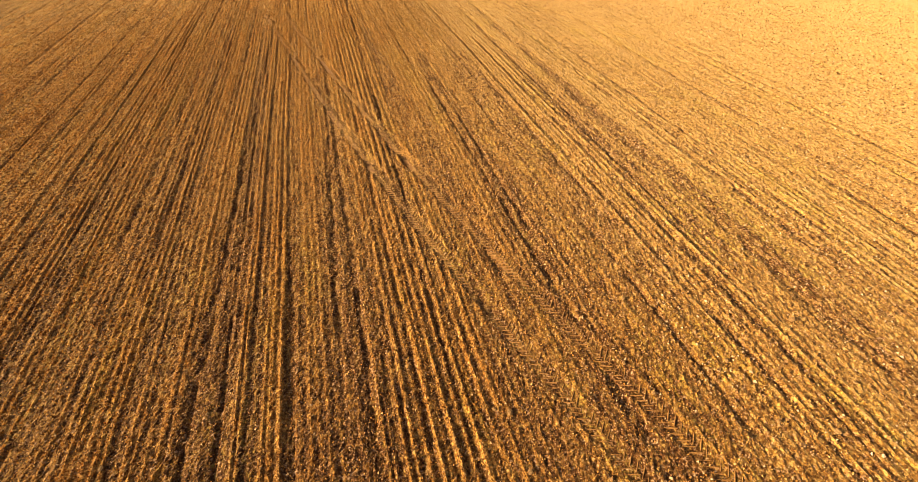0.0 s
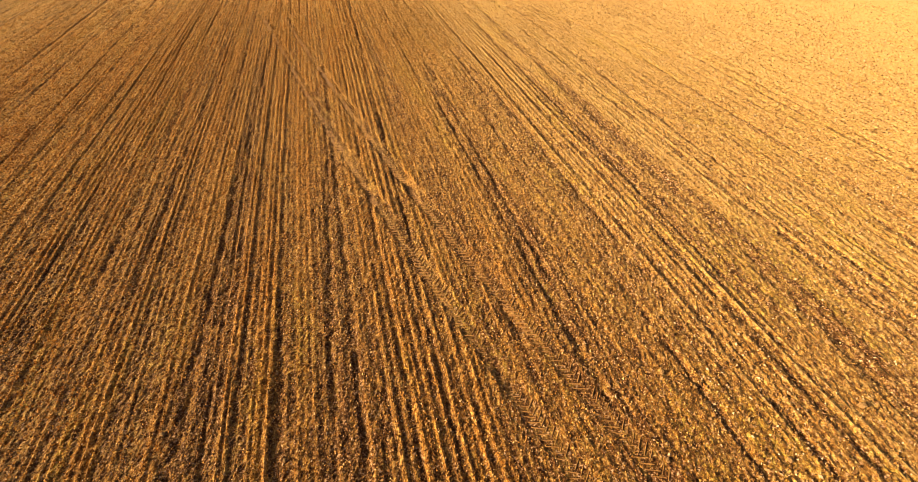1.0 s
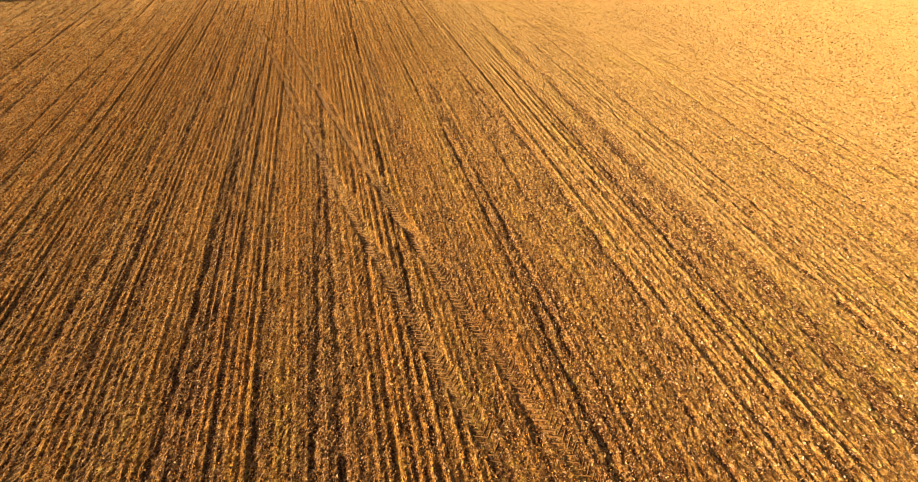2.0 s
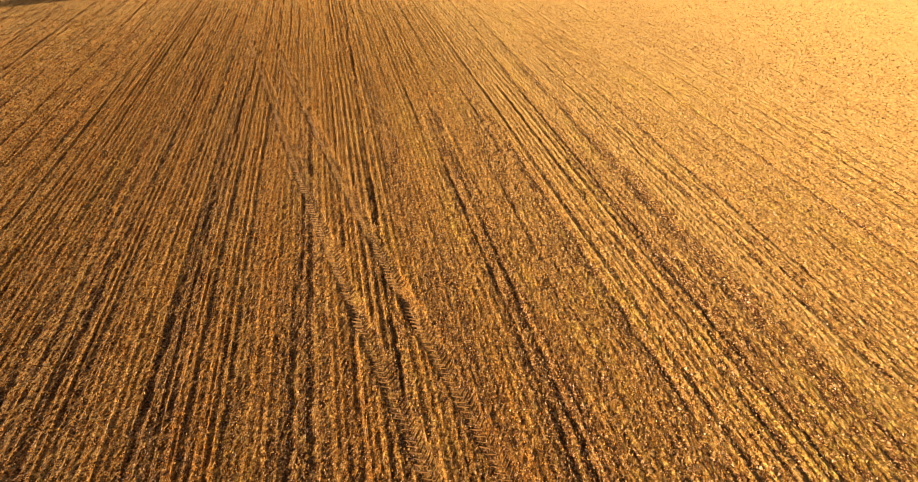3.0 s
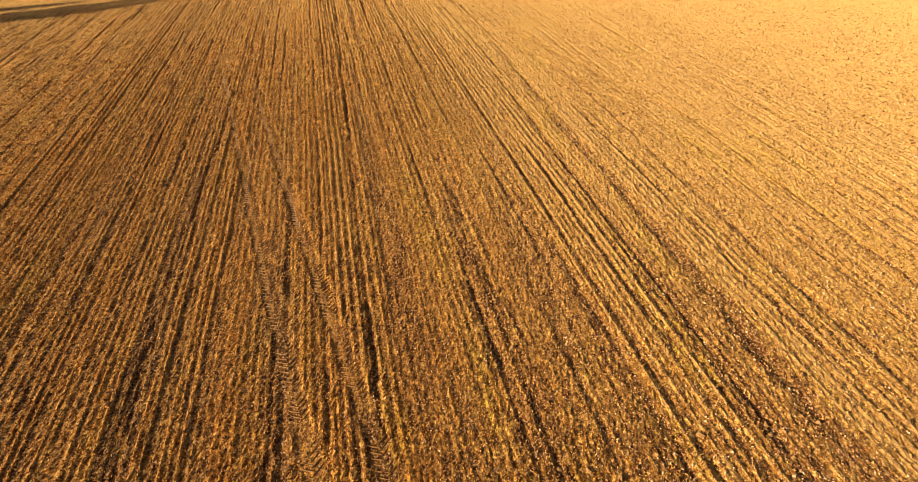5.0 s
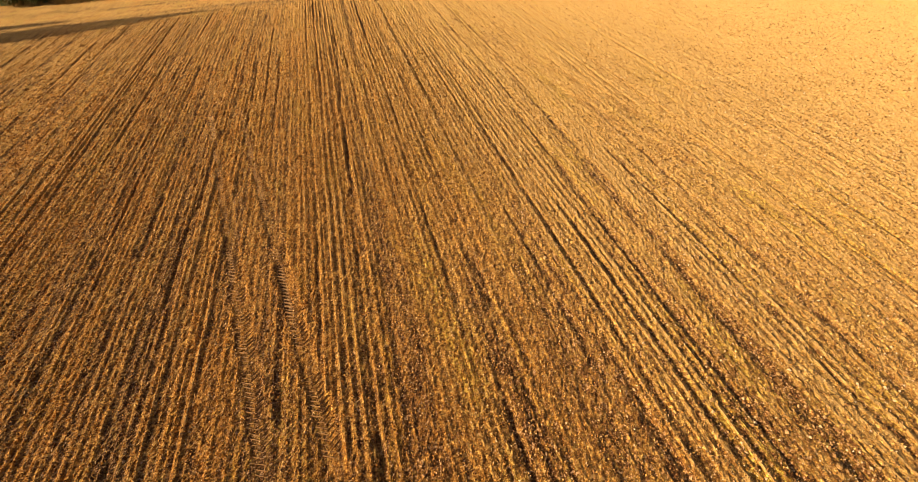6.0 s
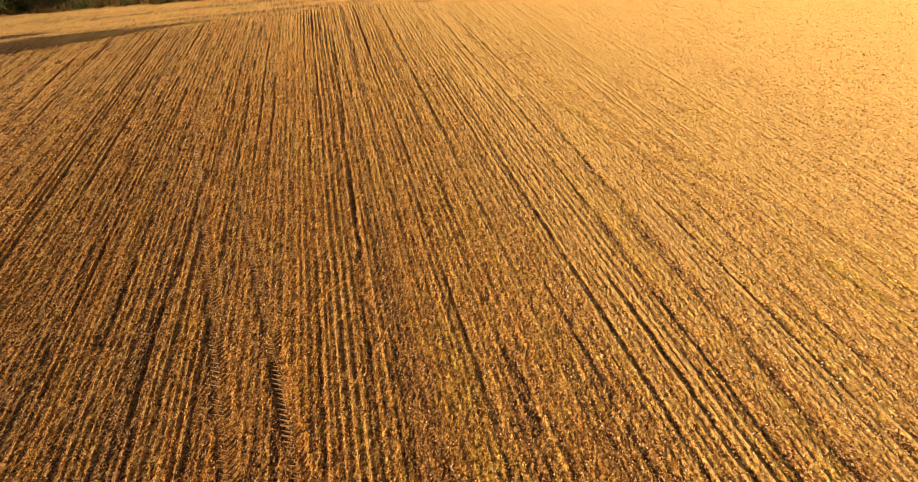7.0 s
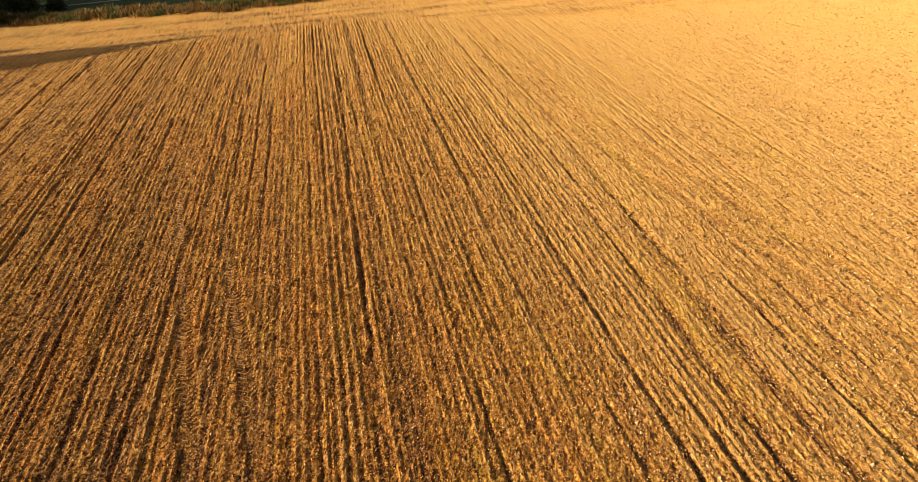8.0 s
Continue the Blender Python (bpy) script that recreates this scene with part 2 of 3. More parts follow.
def pits(x, y):
    out = np.zeros_like(x)
    for at, start, end in PITS:
        mid = (start + end) / 2
        near, depth = furrow(x, y, at + 0.15 * (mid - 20), -0.15, 0.12, 1.15, start, end, 0.5)
        out[near] = np.maximum(out[near], depth)
    return np.clip(out, 0, 1.3)


# Bands of bare soil along the rows: place, half width, share, from y, to y.
BANDS = ((-11.6, 0.7, 0.35, 5, 22), (-8.2, 0.5, 0.3, 30, 60), (-6.6, 0.4, 0.4, 30, 52), (-5.2, 0.55, 0.55, 0, 48), (-3.0, 0.35, 0.25, 34, 50), (-1.45, 0.6, 0.45, 0, 30),
         (-0.3, 0.4, 0.2, 4, 16), (2.6, 0.35, 0.4, 26, 48), (3.4, 0.5, 0.15, 14, 24), (5.5, 0.45, 0.3, 10, 46), (8.5, 0.4, 0.25, 8, 34), (11.1, 0.35, 0.3, 8, 42), (12.6, 0.4, 0.4, 4, 46))


def bare(u, y):
    """Share of the bands where the straw lies thin and the soil shows."""
    rough = 0.35 + 1.3 * value_noise(u * 1.3, y * 0.16, 151)
    return sum(w * np.exp(-(((u - at) / wide) ** 2)) * smooth(lo - 4, lo + 4, y) * (1 - smooth(hi - 6, hi + 6, y)) for at, wide, w, lo, hi in BANDS) * rough


def ruts(x, y):
    """Share of a wheel's rut, and of the earth pushed up beside it."""
    inside, berm = np.zeros_like(x), np.zeros_like(x)
    for mid, lo, hi in ((track_x(y), -5, 58), (track_x(y) + GAUGE, -5, 58), (wide_x(y), 30, 68), (wide_x(y) + GAUGE, 30, 68)):
        d = np.abs(x - mid)
        on = smooth(lo, lo + 3, y) * (1 - smooth(hi - 22, hi, y))
        inside = np.maximum(inside, on * (1 - smooth(TYRE * 0.42, TYRE * 0.62, d)))
        berm = np.maximum(berm, on * np.exp(-(((d - TYRE * 0.72) / 0.10) ** 2)))
    return inside, berm


def field(x, y):
    """Height of the ground and its cover of straw (0 to 1, more where it lies as a mat). The cover also paints in the
    brighter light far off and east.
    """
    u, share = rows_at(x, y)
    k = np.round(u / ROW)
    ki = k.astype(int)
    table = lattice(31)
    d = u - k * ROW - (table[ki & 255, 3] - 0.5) * 0.12
    crest = np.exp(-((d / 0.062) ** 2))
    lined = 0.4 + 0.6 * smooth(0.3, 0.7, value_noise(u * 0.5, y * 0.035, 43)) + 0.35 * np.exp(-(((u - 1.0) / 1.5) ** 4))
    each = np.clip((0.35 + 0.9 * table[ki & 255, 7]) * lined, 0.15, 1.25)
    run = 0.30 + 0.50 * value_noise(ki * 5.7, y * 0.3, 41) + 0.50 * value_noise(ki * 3.3, y * 2.6, 42)
    line = crest * each * run
    seam = seams(x, u, y) * share
    pit = pits(x, y)
    inside, berm = ruts(x, y)
    clump = value_noise(x * 5.3, y * 3.0, 51) * 0.5 + value_noise(x * 8.3, y * 5.0, 52) * 0.5
    band = 0.5 * value_noise(u * 0.8, y * 0.045, 61) + 0.5 * value_noise(u * 1.9, y * 0.10, 62)
    east = smooth(4, 12, x)
    h = (0.058 - 0.016 * east) * (1 - 0.2 * smooth(44, 70, y)) * line * share * (1 - inside) + 0.032 * (clump - 0.5)
    h = h - 0.062 * seam * (1 - inside) - 0.018 * inside + 0.006 * berm - 0.055 * pit
    h = h + 0.10 * (value_noise(x * 0.09, y * 0.05, 71) - 0.5)
    cover_and_light = 0.60 + (1.3 + 0.9 * smooth(20, 42, y)) * (line - 0.34) * (1 - 0.2 * east) + 1.0 * (1 - 0.5 * east) * (band - 0.5) + 0.30 * (clump - 0.5) - 1.3 * bare(u, y)
    # Paints brighter light into the far and eastern ground; trims it near the headland.
    cover_and_light = cover_and_light + 0.18 * east + 0.32 * smooth(11, 30, x) + 0.06 * smooth(6, 16, -x) + 0.52 * smooth(18, 44, y) - (0.22 + 0.12 * smooth(4, 14, -x)) * smooth(50, 74, y)
    cover_and_light = cover_and_light * share + (1 - share) * (0.48 + 0.7 * (value_noise(x * 0.06, y * 1.0, 81) - 0.5) + 0.5 * (value_noise(x * 0.5, y * 2.5, 82) - 0.5))
    cover_and_light = cover_and_light * (1 - 0.9 * np.clip(seam, 0, 1)) * (1 - 0.25 * inside) * (1 - 0.9 * np.clip(pit, 0, 1))
    wheel = np.exp(-(((y - head_line(x) - 3.2 - 0.6 * np.sin(x * 0.16)) / 0.22) ** 2)) + np.exp(-(((y - head_line(x) - 5.0 - 0.6 * np.sin(x * 0.16)) / 0.22) ** 2))
    h = h - 0.02 * wheel
    near = 1 - smooth(150, 260, np.hypot(x, y - 40))
    return h * near, np.clip(cover_and_light, 0.03, 1.8)


def bend(x):
    """By how much the field's end lies farther off towards the trees."""
    return 0.19 * np.clip(-12 - x, 0, 40)


def beyond(x, y):
    """The verge and ditch behind the field's end."""
    y = y - bend(x)
    back = smooth(EDGE, EDGE + 2, y)
    return back * (0.25 - 1.3 * smooth(EDGE + 3.5, EDGE + 9, y))


def height(x, y):
    x, y = np.atleast_1d(np.asarray(x, float)), np.atleast_1d(np.asarray(y, float))
    return field(x, y)[0] * (1 - smooth(EDGE, EDGE + 1.5, y - bend(x))) + beyond(x, y)


# ---- meshes from arrays ----


def mesh_from(name, verts, faces, materials, smooth_faces=False, index=None):
    """A mesh from an array of points and an array of faces that all have the same number of corners."""
    me = bpy.data.meshes.new(name)
    n, corners = faces.shape
    me.vertices.add(len(verts))
    me.vertices.foreach_set("co", np.ascontiguousarray(verts, np.float32).ravel())
    me.loops.add(n * corners)
    me.loops.foreach_set("vertex_index", np.ascontiguousarray(faces, np.int32).ravel())
    me.polygons.add(n)
    me.polygons.foreach_set("loop_start", np.arange(0, n * corners, corners, dtype=np.int32))
    me.polygons.foreach_set("use_smooth", np.full(n, smooth_faces))
    for mat in materials:
        me.materials.append(mat)
    if index is not None:
        me.polygons.foreach_set("material_index", index.astype(np.int32))
    me.update()
    me.validate()
    return me


def part(name, bm, mat, parent, label=""):
    me = bpy.data.meshes.new(name)
    bm.to_mesh(me)
    bm.free()
    me.materials.append(mat)
    ob = new(name, me)
    ob.parent = parent
    return tagged(ob, label)


def thing(name, place, label, category, group="", kind=""):
    ob = new(name)
    ob.matrix_basis = Matrix.Translation(place)
    return tagged(ob, label, category, group, kind)


def steps(stops):
    """Grid lines: from the first stop on, each stretch with its own step, which glides from stretch to stretch."""
    out = [stops[0][0]]
    for (a, da), (b, db) in zip(stops, stops[1:]):
        while out[-1] < b:
            s = (out[-1] - a) / (b - a)
            out.append(out[-1] + da * (db / da) ** s)
        out[-1] = b
    return np.array(out)


def ground():
    xs = steps([(-3000, 500), (-300, 60), (-70, 3), (-40, 0.15), (-14, 0.10), (-10, 0.072), (15, 0.072), (24, 0.10), (44, 0.15), (56, 0.4), (80, 3), (300, 60), (3000, 500)])
    ys = steps([(-3000, 500), (-200, 50), (-15, 2), (1, 0.14), (4, 0.125), (34, 0.135), (60, 0.45), (95, 0.8), (120, 3), (300, 50), (3000, 500)])
    gx, gy = np.meshgrid(xs, ys)
    fx, fy = gx.ravel(), gy.ravel()
    h, cover_and_light = field(fx, fy)
    loose = (1 - 0.8 * ruts(fx, fy)[0]) * (1 - smooth(60, 95, fy)) * (1 - 0.1 * smooth(8, 16, fx)) * (1 - smooth(60, 70, np.abs(fx)))
    h = h + loose * rng.normal(0, 0.010, len(h))
    cover_and_light = np.clip(cover_and_light + loose * rng.normal(0, 0.16, len(h)), 0.03, 1.8)
    z = h * (1 - smooth(EDGE, EDGE + 1.5, fy - bend(fx))) + beyond(fx, fy)
    nx, ny = len(xs), len(ys)
    i = (np.arange(ny - 1)[:, None] * nx + np.arange(nx - 1)[None, :]).ravel()
    quads = np.stack([i, i + 1, i + nx + 1, i + nx], 1)
    mid = ((fy - bend(fx))[quads].mean(1) > EDGE + 1.0)
    me = mesh_from("ground", np.stack([fx, fy, z], 1), quads, (FIELD, MEADOW), False, mid)
    att = me.attributes.new("cover_and_light", "FLOAT", "POINT")
    att.data.foreach_set("value", cover_and_light.astype(np.float32))
    return tagged(new("ground", me), "harvested field of golden stubble rows on brown soil", "field", kind="structure")


GROUND = ground()

# ---- straw, stubble and clods ----
MIDDLE = 1.0


def strewn(count, seed, reach=12.0):
    """Places on the field: thick along the middle strip, thinner far out and outside the strip."""
    r = np.random.default_rng(seed)
    x, y = r.uniform(-46, 56, count), r.uniform(-14, HEAD + 10, count)
    out = np.hypot(np.clip(np.abs(x - MIDDLE) - 9, 0, None), np.clip(y - 36, 0, None))
    want = 1 / (1 + (out / reach) ** 2)
    want *= 0.15 + 0.85 * smooth(-9, 1, x + 13 + 0.42 * (y - 7)) * smooth(-9, 1, 13 + 1.2 * (y - 1) - x) * smooth(-12, 1, y)
    keep = r.random(count) < want
    return x[keep], y[keep], 1 + np.clip(out[keep] / 36, 0, 1.1)


def blades(name, x, y, z, length, width, turn, rise, mat, label, category):
    """One narrow quad each: its length lies along turn and climbs by rise."""
    along = np.stack([np.cos(turn) * np.cos(rise), np.sin(turn) * np.cos(rise), np.sin(rise)], 1)
    spin = rng.uniform(0, 2 * np.pi, len(x))
    side = np.stack([-np.sin(turn), np.cos(turn), np.zeros_like(turn)], 1)
    up = np.cross(side, along)
    across = side * np.cos(spin)[:, None] + up * np.sin(spin)[:, None]
    foot = np.stack([x, y, z], 1)
    l, w = along * length[:, None], across * width[:, None] / 2
    verts = np.stack([foot - w, foot + w, foot + l + 0.6 * w, foot + l - 0.6 * w], 1).reshape(-1, 3)
    me = mesh_from(name, verts, np.arange(len(verts)).reshape(-1, 4), (mat,))
    return tagged(new(name, me), label, category, kind="stuff")


def straw():
    x, y, big = strewn(800000, 101, 8.0)
    h, cover_and_light = field(x, y)
    keep = rng.random(len(x)) < 0.10 + 0.90 * cover_and_light
    keep &= rng.random(len(x)) < (1 - 0.8 * ruts(x, y)[0] * (1 - smooth(24, 36, y))) * (1 - 0.8 * smooth(5, 10, x)) * (1 - 0.75 * smooth(-0.5, 1.5, y - head_line(x)))
    keep &= y < EDGE - 1
    x, y, big, h = x[keep], y[keep], big[keep], h[keep]
    n = len(x)
    big = np.minimum(big, 1.2)
    length = (rng.gamma(3.0, 0.009, n) + 0.016) * big
    return blades("loose_straw", x, y, h + 0.004, length, (0.010 + 0.010 * rng.random(n)) * big, rng.uniform(0, 2 * np.pi, n),
                  np.abs(rng.normal(0, 0.4, n)), STRAW, "chopped golden straw lying loose on the stubble", "straw")


def stubble():
    x, y, big = strewn(800000, 102, 24.0)
    u, share = rows_at(x, y)
    x = x - (u - np.round(u / ROW) * ROW) + rng.normal(0, 0.05, len(x))
    h, cover_and_light = field(x, y)
    keep = (rng.random(len(x)) < cover_and_light * share * (1 - 0.85 * ruts(x, y)[0]) * (1 - 0.75 * smooth(5, 10, x))) & (y < head_line(x))
    x, y, big, h = x[keep], y[keep], big[keep], h[keep]
    n = len(x)
    length = rng.uniform(0.045, 0.12, n)
    return blades("stubble", x, y, h - 0.01, length, rng.uniform(0.009, 0.016, n) * np.minimum(big, 1.4), rng.uniform(0, 2 * np.pi, n),
                  np.pi / 2 - np.abs(rng.normal(0, 0.38, n)), STEM, "short cut golden stems standing in rows", "stubble")


def lumps(name, x, y, h, size, mat, label, category, kind="stuff"):
    """Crumbs: four-sided points with uneven corners, sunk a little into the ground."""
    n = len(x)
    form = np.array([(1, 0, -0.4), (0, 1, -0.4), (-1, 0, -0.4), (0, -1, -0.4), (0, 0, 0.9)])
    tris = np.array([(0, 1, 4), (1, 2, 4), (2, 3, 4), (3, 0, 4)])
    a = rng.uniform(0, 2 * np.pi, n)
    shape = form[None] * rng.uniform(0.6, 1.35, (n, 5, 1)) + rng.normal(0, 0.18, (n, 5, 3))
    c, s = np.cos(a)[:, None], np.sin(a)[:, None]
    px = (shape[..., 0] * c - shape[..., 1] * s) * size[:, None]
    py = (shape[..., 0] * s + shape[..., 1] * c) * size[:, None]
    verts = np.stack([px + x[:, None], py + y[:, None], shape[..., 2] * size[:, None] * 0.85 + (h + size * 0.2)[:, None]], -1).reshape(-1, 3)
    faces = (np.arange(n)[:, None, None] * 5 + tris[None]).reshape(-1, 3)
    return tagged(new(name, mesh_from(name, verts, faces, (mat,))), label, category, kind=kind)


def clods():
    x, y, big = strewn(1100000, 103, 16.0)
    h, cover_and_light = field(x, y)
    lumpy = value_noise(x * 0.35, y * 0.12, 91)
    torn = np.clip(seams(x, rows_at(x, y)[0], y) + 1.2 * bare(x, y), 0, 1)
    keep = rng.random(len(x)) < (0.10 + 0.30 * smooth(4, 10, x) + 0.9 * torn) * (0.5 + 0.5 * smooth(0.3, 0.6, lumpy)) * (1 - 0.7 * ruts(x, y)[0])
    x, y, h, big, lumpy = x[keep], y[keep], h[keep], big[keep], lumpy[keep]
    size = np.minimum(0.016 + rng.gamma(2.0, 0.006 + 0.003 * smooth(0.35, 0.65, lumpy) * smooth(3, 7, x)), 0.06)
    return lumps("soil_crumbs", x, y, h, size, CLOD, "crumbly brown soil and chaff scattered between the rows", "soil crumbs")


def chaff():
    """Flecks of chaff and crumb, one small tilted triangle each."""
    x, y, big = strewn(5000000, 104, 13.0)
    h, cover_and_light = field(x, y)
    keep = (rng.random(len(x)) < (0.35 + 0.65 * cover_and_light) * (1 - 0.8 * smooth(4, 12, x)) * (1 - 0.8 * smooth(-0.5, 1.5, y - head_line(x))) * (1 - 0.85 * ruts(x, y)[0] * (1 - smooth(24, 36, y)))) & (y < EDGE - 1)
    x, y, big, h = x[keep], y[keep], big[keep], h[keep]
    n = len(x)
    a, rise = rng.uniform(0, 2 * np.pi, n), rng.uniform(0.35, 1.45, n)
    size = rng.uniform(0.020, 0.050, n) * np.minimum(big, 1.6)
    out = np.stack([np.cos(a) * np.cos(rise), np.sin(a) * np.cos(rise), np.sin(rise)], 1) * (size * 1.3)[:, None]
    side = np.stack([-np.sin(a), np.cos(a), np.zeros(n)], 1) * (size * 0.7)[:, None]
    foot = np.stack([x, y, h - 0.004], 1)
    verts = np.stack([foot - side, foot + side, foot + out + side * rng.uniform(-1, 1, n)[:, None]], 1).reshape(-1, 3)
    me = mesh_from("chaff", verts, np.arange(len(verts)).reshape(-1, 3), (CHAFF,))
    return tagged(new("chaff", me), "fine golden brown chaff and crumbs covering the soil", "chaff", kind="stuff")


straw()
stubble()
clods()
chaff()

# ---- wheel marks ----


def prism(bm, a, b, wide, tall):
    """A low ridge from a to b with a sharp back and sunk feet."""
    a, b = Vector(a), Vector(b)
    side = (b - a).cross(Vector((0, 0, 1))).normalized() * wide / 2
    top = Vector((0, 0, tall))
    low = Vector((0, 0, -0.03))
    v = [bm.verts.new(p) for p in (a - side + low, a + side + low, a + top * 0.8, b - side + low, b + side + low, b + top)]
    for f in ((0, 3, 5, 2), (1, 2, 5, 4), (0, 2, 1), (3, 4, 5)):
        bm.faces.new([v[n] for n in f])


def tread_mesh(seed):
    r = random.Random(seed)
    bm = bmesh.new()
    w, run = TYRE / 2, 0.17
    prism(bm, (0.015, -0.02 + r.uniform(-0.01, 0.01), 0), (-w, run, 0), 0.066, 0.024 + r.uniform(-0.005, 0.005))
    prism(bm, (-0.015, 0.08 + r.uniform(-0.01, 0.01), 0), (w, run + 0.11, 0), 0.066, 0.024 + r.uniform(-0.005, 0.005))
    me = bpy.data.meshes.new("tread_mark")
    bm.to_mesh(me)
    bm.free()
    me.materials.append(RUT)
    return me


TREADS = [tread_mesh(n) for n in range(5)]


def tyre_track(middle, start, end, pitch, gap, label, fade=45.0, tall=1.0):
    track = thing("tyre_track", (0, 0, 0), label, "tyre track", "tyre tracks")
    r = random.Random(int(start * 10 + 1000 * gap))
    y = start
    while y < end:
        x = float(middle(y))
        lean = math.degrees(math.atan2(float(middle(y + 0.5)) - x, 0.5))
        if value_noise(np.array([x * 0.2]), np.array([y * 0.55]), 131)[0] > gap + 0.7 * float(smooth(fade, fade + 16, y)):
            ob = new("tread_mark", TREADS[r.randrange(5)])
            ob.parent = track
            ob.matrix_basis = pose(x + r.uniform(-0.015, 0.015), y, float(height(x, y)[0]) + r.uniform(-0.006, 0.004), 0, 0, -lean + r.uniform(-4, 4)) @ Matrix.Diagonal((1, 1, tall, 1))
        y += pitch * r.uniform(0.94, 1.06)
    return track


tyre_track(track_x, 1.5, 54.0, 0.18, 0.2, "chevron tractor tyre print pressed across the stubble rows")
tyre_track(lambda y: track_x(y) + GAUGE, 1.5, 54.0, 0.18, 0.24, "chevron tractor tyre print pressed across the stubble rows")
tyre_track(wide_x, 38.0, 66.0, 0.19, 0.25, "faint curving tyre print leading to the headland", 60.0, 0.4)
tyre_track(lambda y: wide_x(y) + GAUGE, 38.0, 66.0, 0.19, 0.25, "faint curving tyre print leading to the headland", 60.0, 0.4)

# ---- the field's far end ----


def blade_fan(seed, count, reach, low, high, wide):
    """A tuft: bent blades, two quads each, that spring from a small foot."""
    r = np.random.default_rng(seed)
    a = r.uniform(0, 2 * np.pi, count)
    foot = np.stack([r.normal(0, reach * 0.4, count), r.normal(0, reach * 0.4, count), np.full(count, -0.05)], 1)
    tall = r.uniform(low, high, count)
    lean = r.uniform(0.05, 0.5, count) * reach
    out = np.stack([np.cos(a), np.sin(a), np.zeros(count)], 1)
    side = np.stack([-np.sin(a), np.cos(a), np.zeros(count)], 1) * (wide * r.uniform(0.6, 1.4, count))[:, None]
    up = np.array([0, 0, 1.0])
    mid = foot + out * (lean * 0.35)[:, None] + up * (tall * 0.6)[:, None]
    tip = foot + out * lean[:, None] + up * tall[:, None]
    verts = np.stack([foot - side, foot + side, mid + side * 0.9, mid - side * 0.9, tip + side * 0.35, tip - side * 0.35], 1).reshape(-1, 3)
    base = np.arange(count)[:, None] * 6
    faces = np.concatenate([base + [0, 1, 2, 3], base + [3, 2, 4, 5]])
    return verts, faces


TUFTS = [blade_fan(200 + n, 100, 0.75, 0.18 + 0.03 * n, 0.72 + 0.05 * n, 0.019) for n in range(6)]


def grass_margin():
    """The fringe of dry and green grass along the field's end."""
    r = random.Random(5)
    verts, faces, green, count = [], [], [], 0
    x = -40.0
    while x < 30:
        for depth in range(3):
            n = r.choice((0, 1, 2, 3, 4, 1, 5)) if depth else r.choice((0, 1, 2, 3, 0, 4))
            px, py = x + r.uniform(-0.5, 0.5), EDGE + 0.9 + 0.9 * depth + r.uniform(-0.35, 0.35) + 0.4 * math.sin(x * 0.3) + float(bend(x))
            v, f = TUFTS[n]
            s, a = r.uniform(0.6, 1.2), r.uniform(0, 2 * math.pi)
            c, d = math.cos(a) * s * 1.2, math.sin(a) * s * 1.2
            verts.append(np.stack([v[:, 0] * c - v[:, 1] * d + px, v[:, 0] * d + v[:, 1] * c + py, v[:, 2] * s * 0.68 + float(height(px, py)[0])], 1))
            faces.append(f + count)
            green.append(np.full(len(f), n > 3))
            count += len(v)
        x += r.uniform(0.6, 0.95)
    me = mesh_from("margin_grass", np.concatenate(verts), np.concatenate(faces), (REED, GREEN), False, np.concatenate(green))
    return tagged(new("margin_grass", me), "tall dry golden and olive grass along the field margin", "grass", kind="stuff")


grass_margin()


def strip(name, pts, half, lift, mat, label, category):
    """A ribbon that lies on the ground along pts."""
    bm = bmesh.new()
    last = None
    for n, (x, y) in enumerate(pts):
        a, b = pts[max(n - 1, 0)], pts[min(n + 1, len(pts) - 1)]
        side = Vector((-(b[1] - a[1]), b[0] - a[0], 0)).normalized() * half
        pair = [bm.verts.new((x + s * side.x, y + s * side.y, float(height(x + s * side.x, y + s * side.y)[0]) + lift)) for s in (-1, 1)]
        if last:
            bm.faces.new((last[0], pair[0], pair[1], last[1]))
        last = pair
    ob = part(name, bm, mat, None, label)
    return tagged(ob, category=category, kind="structure")


strip("farm_path", [(-60 + 4 * n, 105.0 - 0.12 * n + 0.5 * math.sin(n * 0.7)) for n in range(32)], 0.28, 0.05, TRACK_PATH, "narrow pale gravel path behind the field margin", "path")


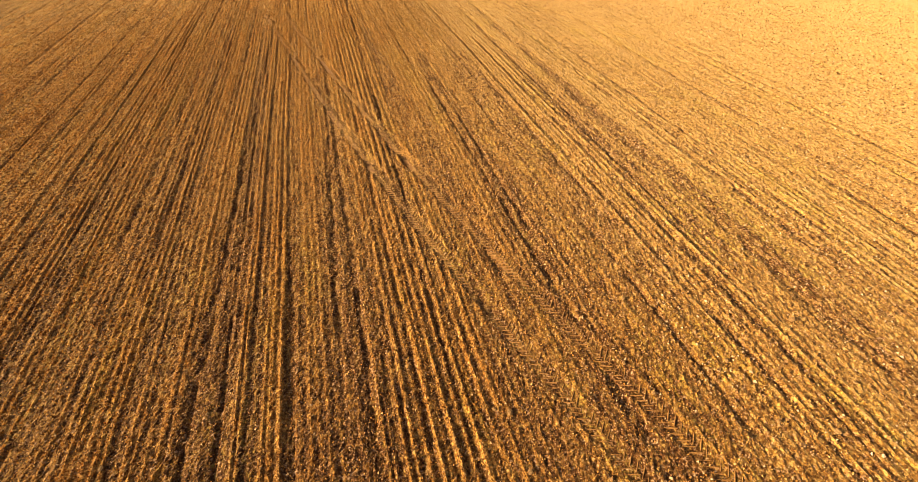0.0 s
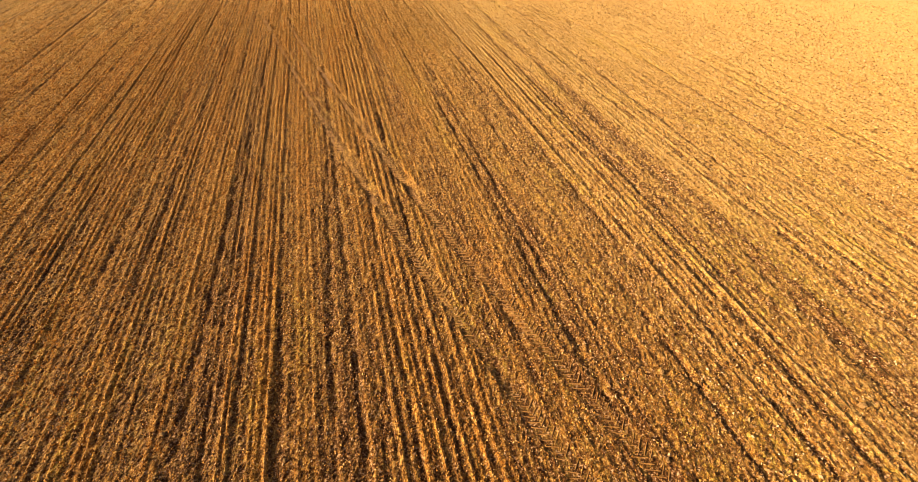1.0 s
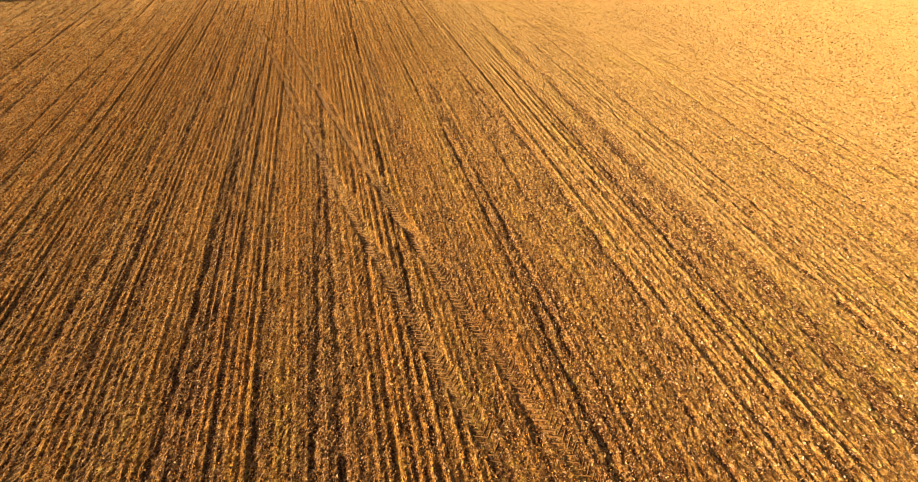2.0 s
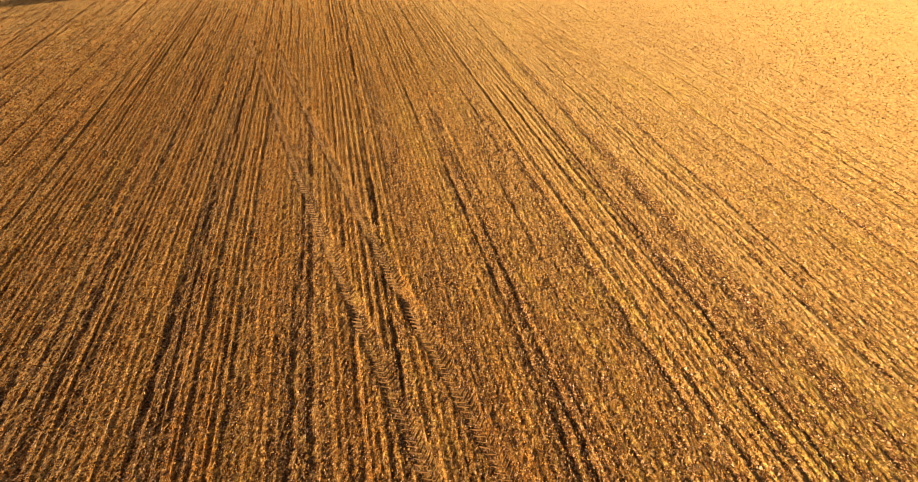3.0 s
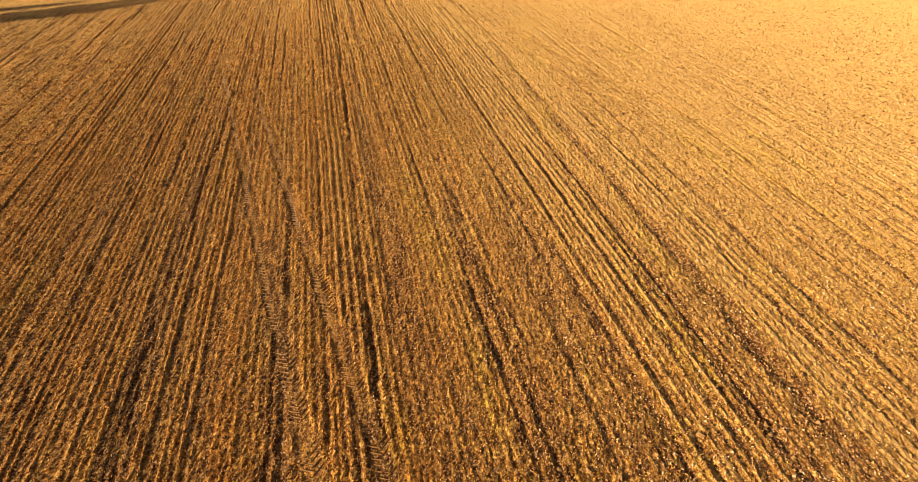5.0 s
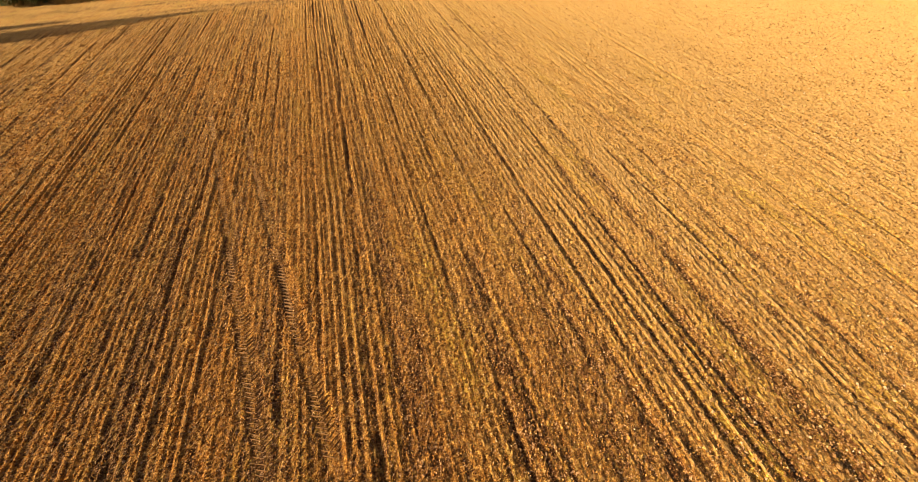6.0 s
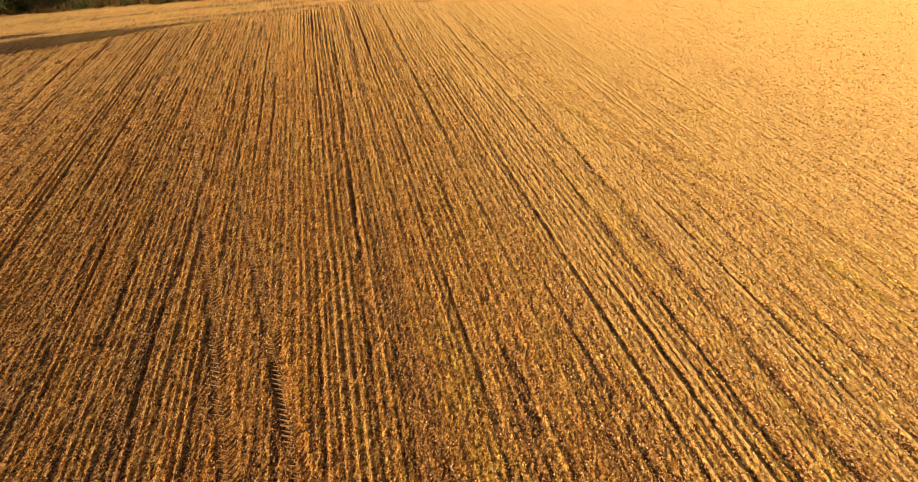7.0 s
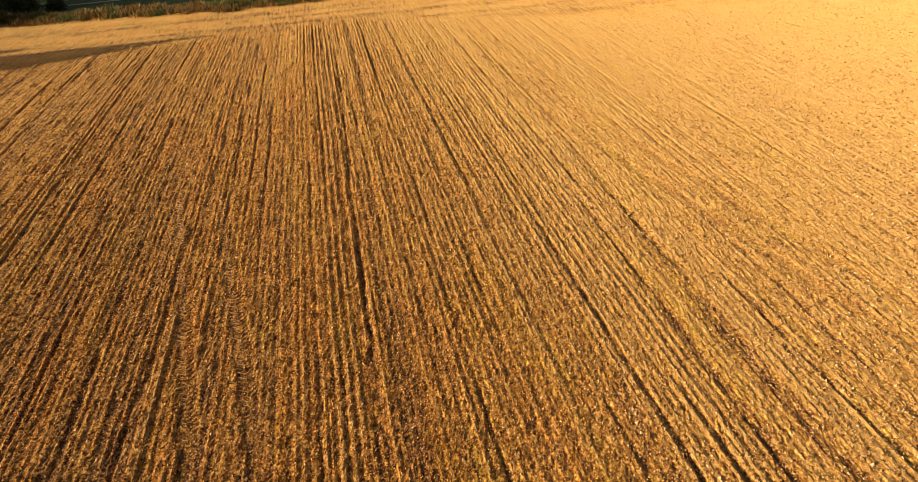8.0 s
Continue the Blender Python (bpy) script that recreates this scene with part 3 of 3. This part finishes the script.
def leaf_mass(seed, count, centre_z, spread, size):
    """Leaves in clumps round several limbs' ends, with gaps between them."""
    r = np.random.default_rng(seed)
    hubs = r.normal(0, 1, (16, 3))
    hubs /= np.linalg.norm(hubs, axis=1)[:, None]
    hubs = hubs * spread * r.uniform(0.45, 1.0, (16, 1)) + (0, 0, centre_z)
    own = hubs[r.integers(0, 16, count)] + r.normal(0, 0.24, (count, 3)) * spread
    taper = 1.4 - 1.1 * np.clip((own[:, 2] - centre_z + spread[2]) / (2 * spread[2]), 0, 1)
    own[:, :2] *= taper[:, None]
    n1 = r.normal(0, 1, (count, 3))
    n1 /= np.linalg.norm(n1, axis=1)[:, None]
    n2 = np.cross(n1, r.normal(0, 1, (count, 3)))
    n2 /= np.linalg.norm(n2, axis=1)[:, None]
    l = (size * r.uniform(0.6, 1.4, count))[:, None]
    verts = np.stack([own - n1 * l, own + n2 * l * 0.5, own + n1 * l, own - n2 * l * 0.5], 1).reshape(-1, 3)
    return hubs, verts, np.arange(len(verts)).reshape(-1, 4)


def tree(place, tall, spread, seed, label, leaves=4200, kind_name="tree"):
    top = thing(kind_name, place, label, kind_name, "trees beside the field" if kind_name == "tree" else "shrubs at the field margin")
    hubs, verts, faces = leaf_mass(seed, leaves, tall * (0.62 if kind_name == "tree" else 0.46), np.array(spread), 0.42 if kind_name == "tree" else 0.13)
    r = random.Random(seed)
    bm = bmesh.new()

    def limb(a, b, ra, rb):
        a, b = Vector(a), Vector(b)
        way = (b - a).to_track_quat("Z", "Y").to_matrix().to_4x4()
        bmesh.ops.create_cone(bm, cap_ends=True, segments=8, radius1=ra, radius2=rb, depth=(b - a).length, matrix=Matrix.Translation((a + b) / 2) @ way)

    fork = Vector((r.uniform(-0.2, 0.2), r.uniform(-0.2, 0.2), tall * 0.32))
    limb((0, 0, -0.2), fork, tall * 0.028, tall * 0.02)
    for hub in hubs:
        limb(fork, hub, tall * 0.011, tall * 0.004)
    part("trunk", bm, BARK, top)
    crown = new("crown", mesh_from("crown", verts, faces, (LEAF,)))
    crown.parent = top
    return top


# First two cast the headland's shadow; the rest, added unseen, shade the meadow.
for n, (x, y, tall, sx_, sy_) in enumerate(((-49, 76.4, 8.6, 2.2, 2.1), (-58, 79.2, 7.2, 2.2, 0.8), (-41, 98.5, 11, 3.2, 3.0), (-42, 101, 13, 3.6, 3.4), (-41, 105, 12, 3.6, 3.4),
                                            (-45, 111, 12, 3.8, 3.6), (-39, 114, 13, 3.8, 3.8), (-52, 100, 12, 3.8, 3.6), (-54, 106, 14, 4.2, 4.0), (-66, 112, 13, 4.0, 3.8), (-62, 99, 12, 3.6, 3.4))):
    tall = tall * 1.69
    tree((x, y, float(height(x, y)[0])), tall, (sx_, sy_, tall * 0.3), 300 + n, "dark leafy tree beside the stubble field that casts shade from out of view")
for n, (x, y, tall) in enumerate(((-29.6, 91.6, 3.0), (-31.6, 92.4, 4.0), (-33.0, 96.5, 4.0), (-30.8, 97.2, 3.6), (-29.2, 98.6, 3.0), (-27.2, 100.6, 2.2), (-34.5, 99.5, 4.4), (-31.5, 101.5, 3.8))):
    tree((x, y, float(height(x, y)[0])), tall, (tall * 0.42, tall * 0.42, tall * 0.36), 400 + n, "dark leafy shrub at the end of the grass margin", 2600, "shrub")

# ---- single clods on the field ----


def clod_mesh(seed):
    r = random.Random(seed)
    bm = bmesh.new()
    bmesh.ops.create_icosphere(bm, subdivisions=1, radius=1.0)
    for v in bm.verts:
        v.co = v.co * r.uniform(0.7, 1.25)
        v.co.z = v.co.z * 0.7
    me = bpy.data.meshes.new("clod")
    bm.to_mesh(me)
    bm.free()
    me.materials.append(LUMP)
    return me


CLODS = [clod_mesh(n) for n in range(6)]
r = random.Random(77)
spots = [(11.9, 10.4), (7.0, 13.0), (-10.8, 8.4), (14.2, 30.2), (4.9, 36.0), (-6.5, 44.0)]
while len(spots) < 230:
    x, y = r.uniform(-9, 17), r.uniform(2, 46)
    if r.random() < 0.25 + 0.75 * float(smooth(3, 7, x)):
        spots.append((x, y))
for x, y in spots:
    ob = new("clod", CLODS[r.randrange(6)])
    ob.parent = GROUND
    size = r.uniform(0.035, 0.075) * (1.35 if r.random() < 0.12 else 1.0)
    ob.matrix_basis = pose(x, y, float(height(x, y)[0]) + size * 0.3, r.uniform(-15, 15), r.uniform(-15, 15), r.uniform(0, 360)) @ Matrix.Diagonal((size * 1.2, size, size, 1))
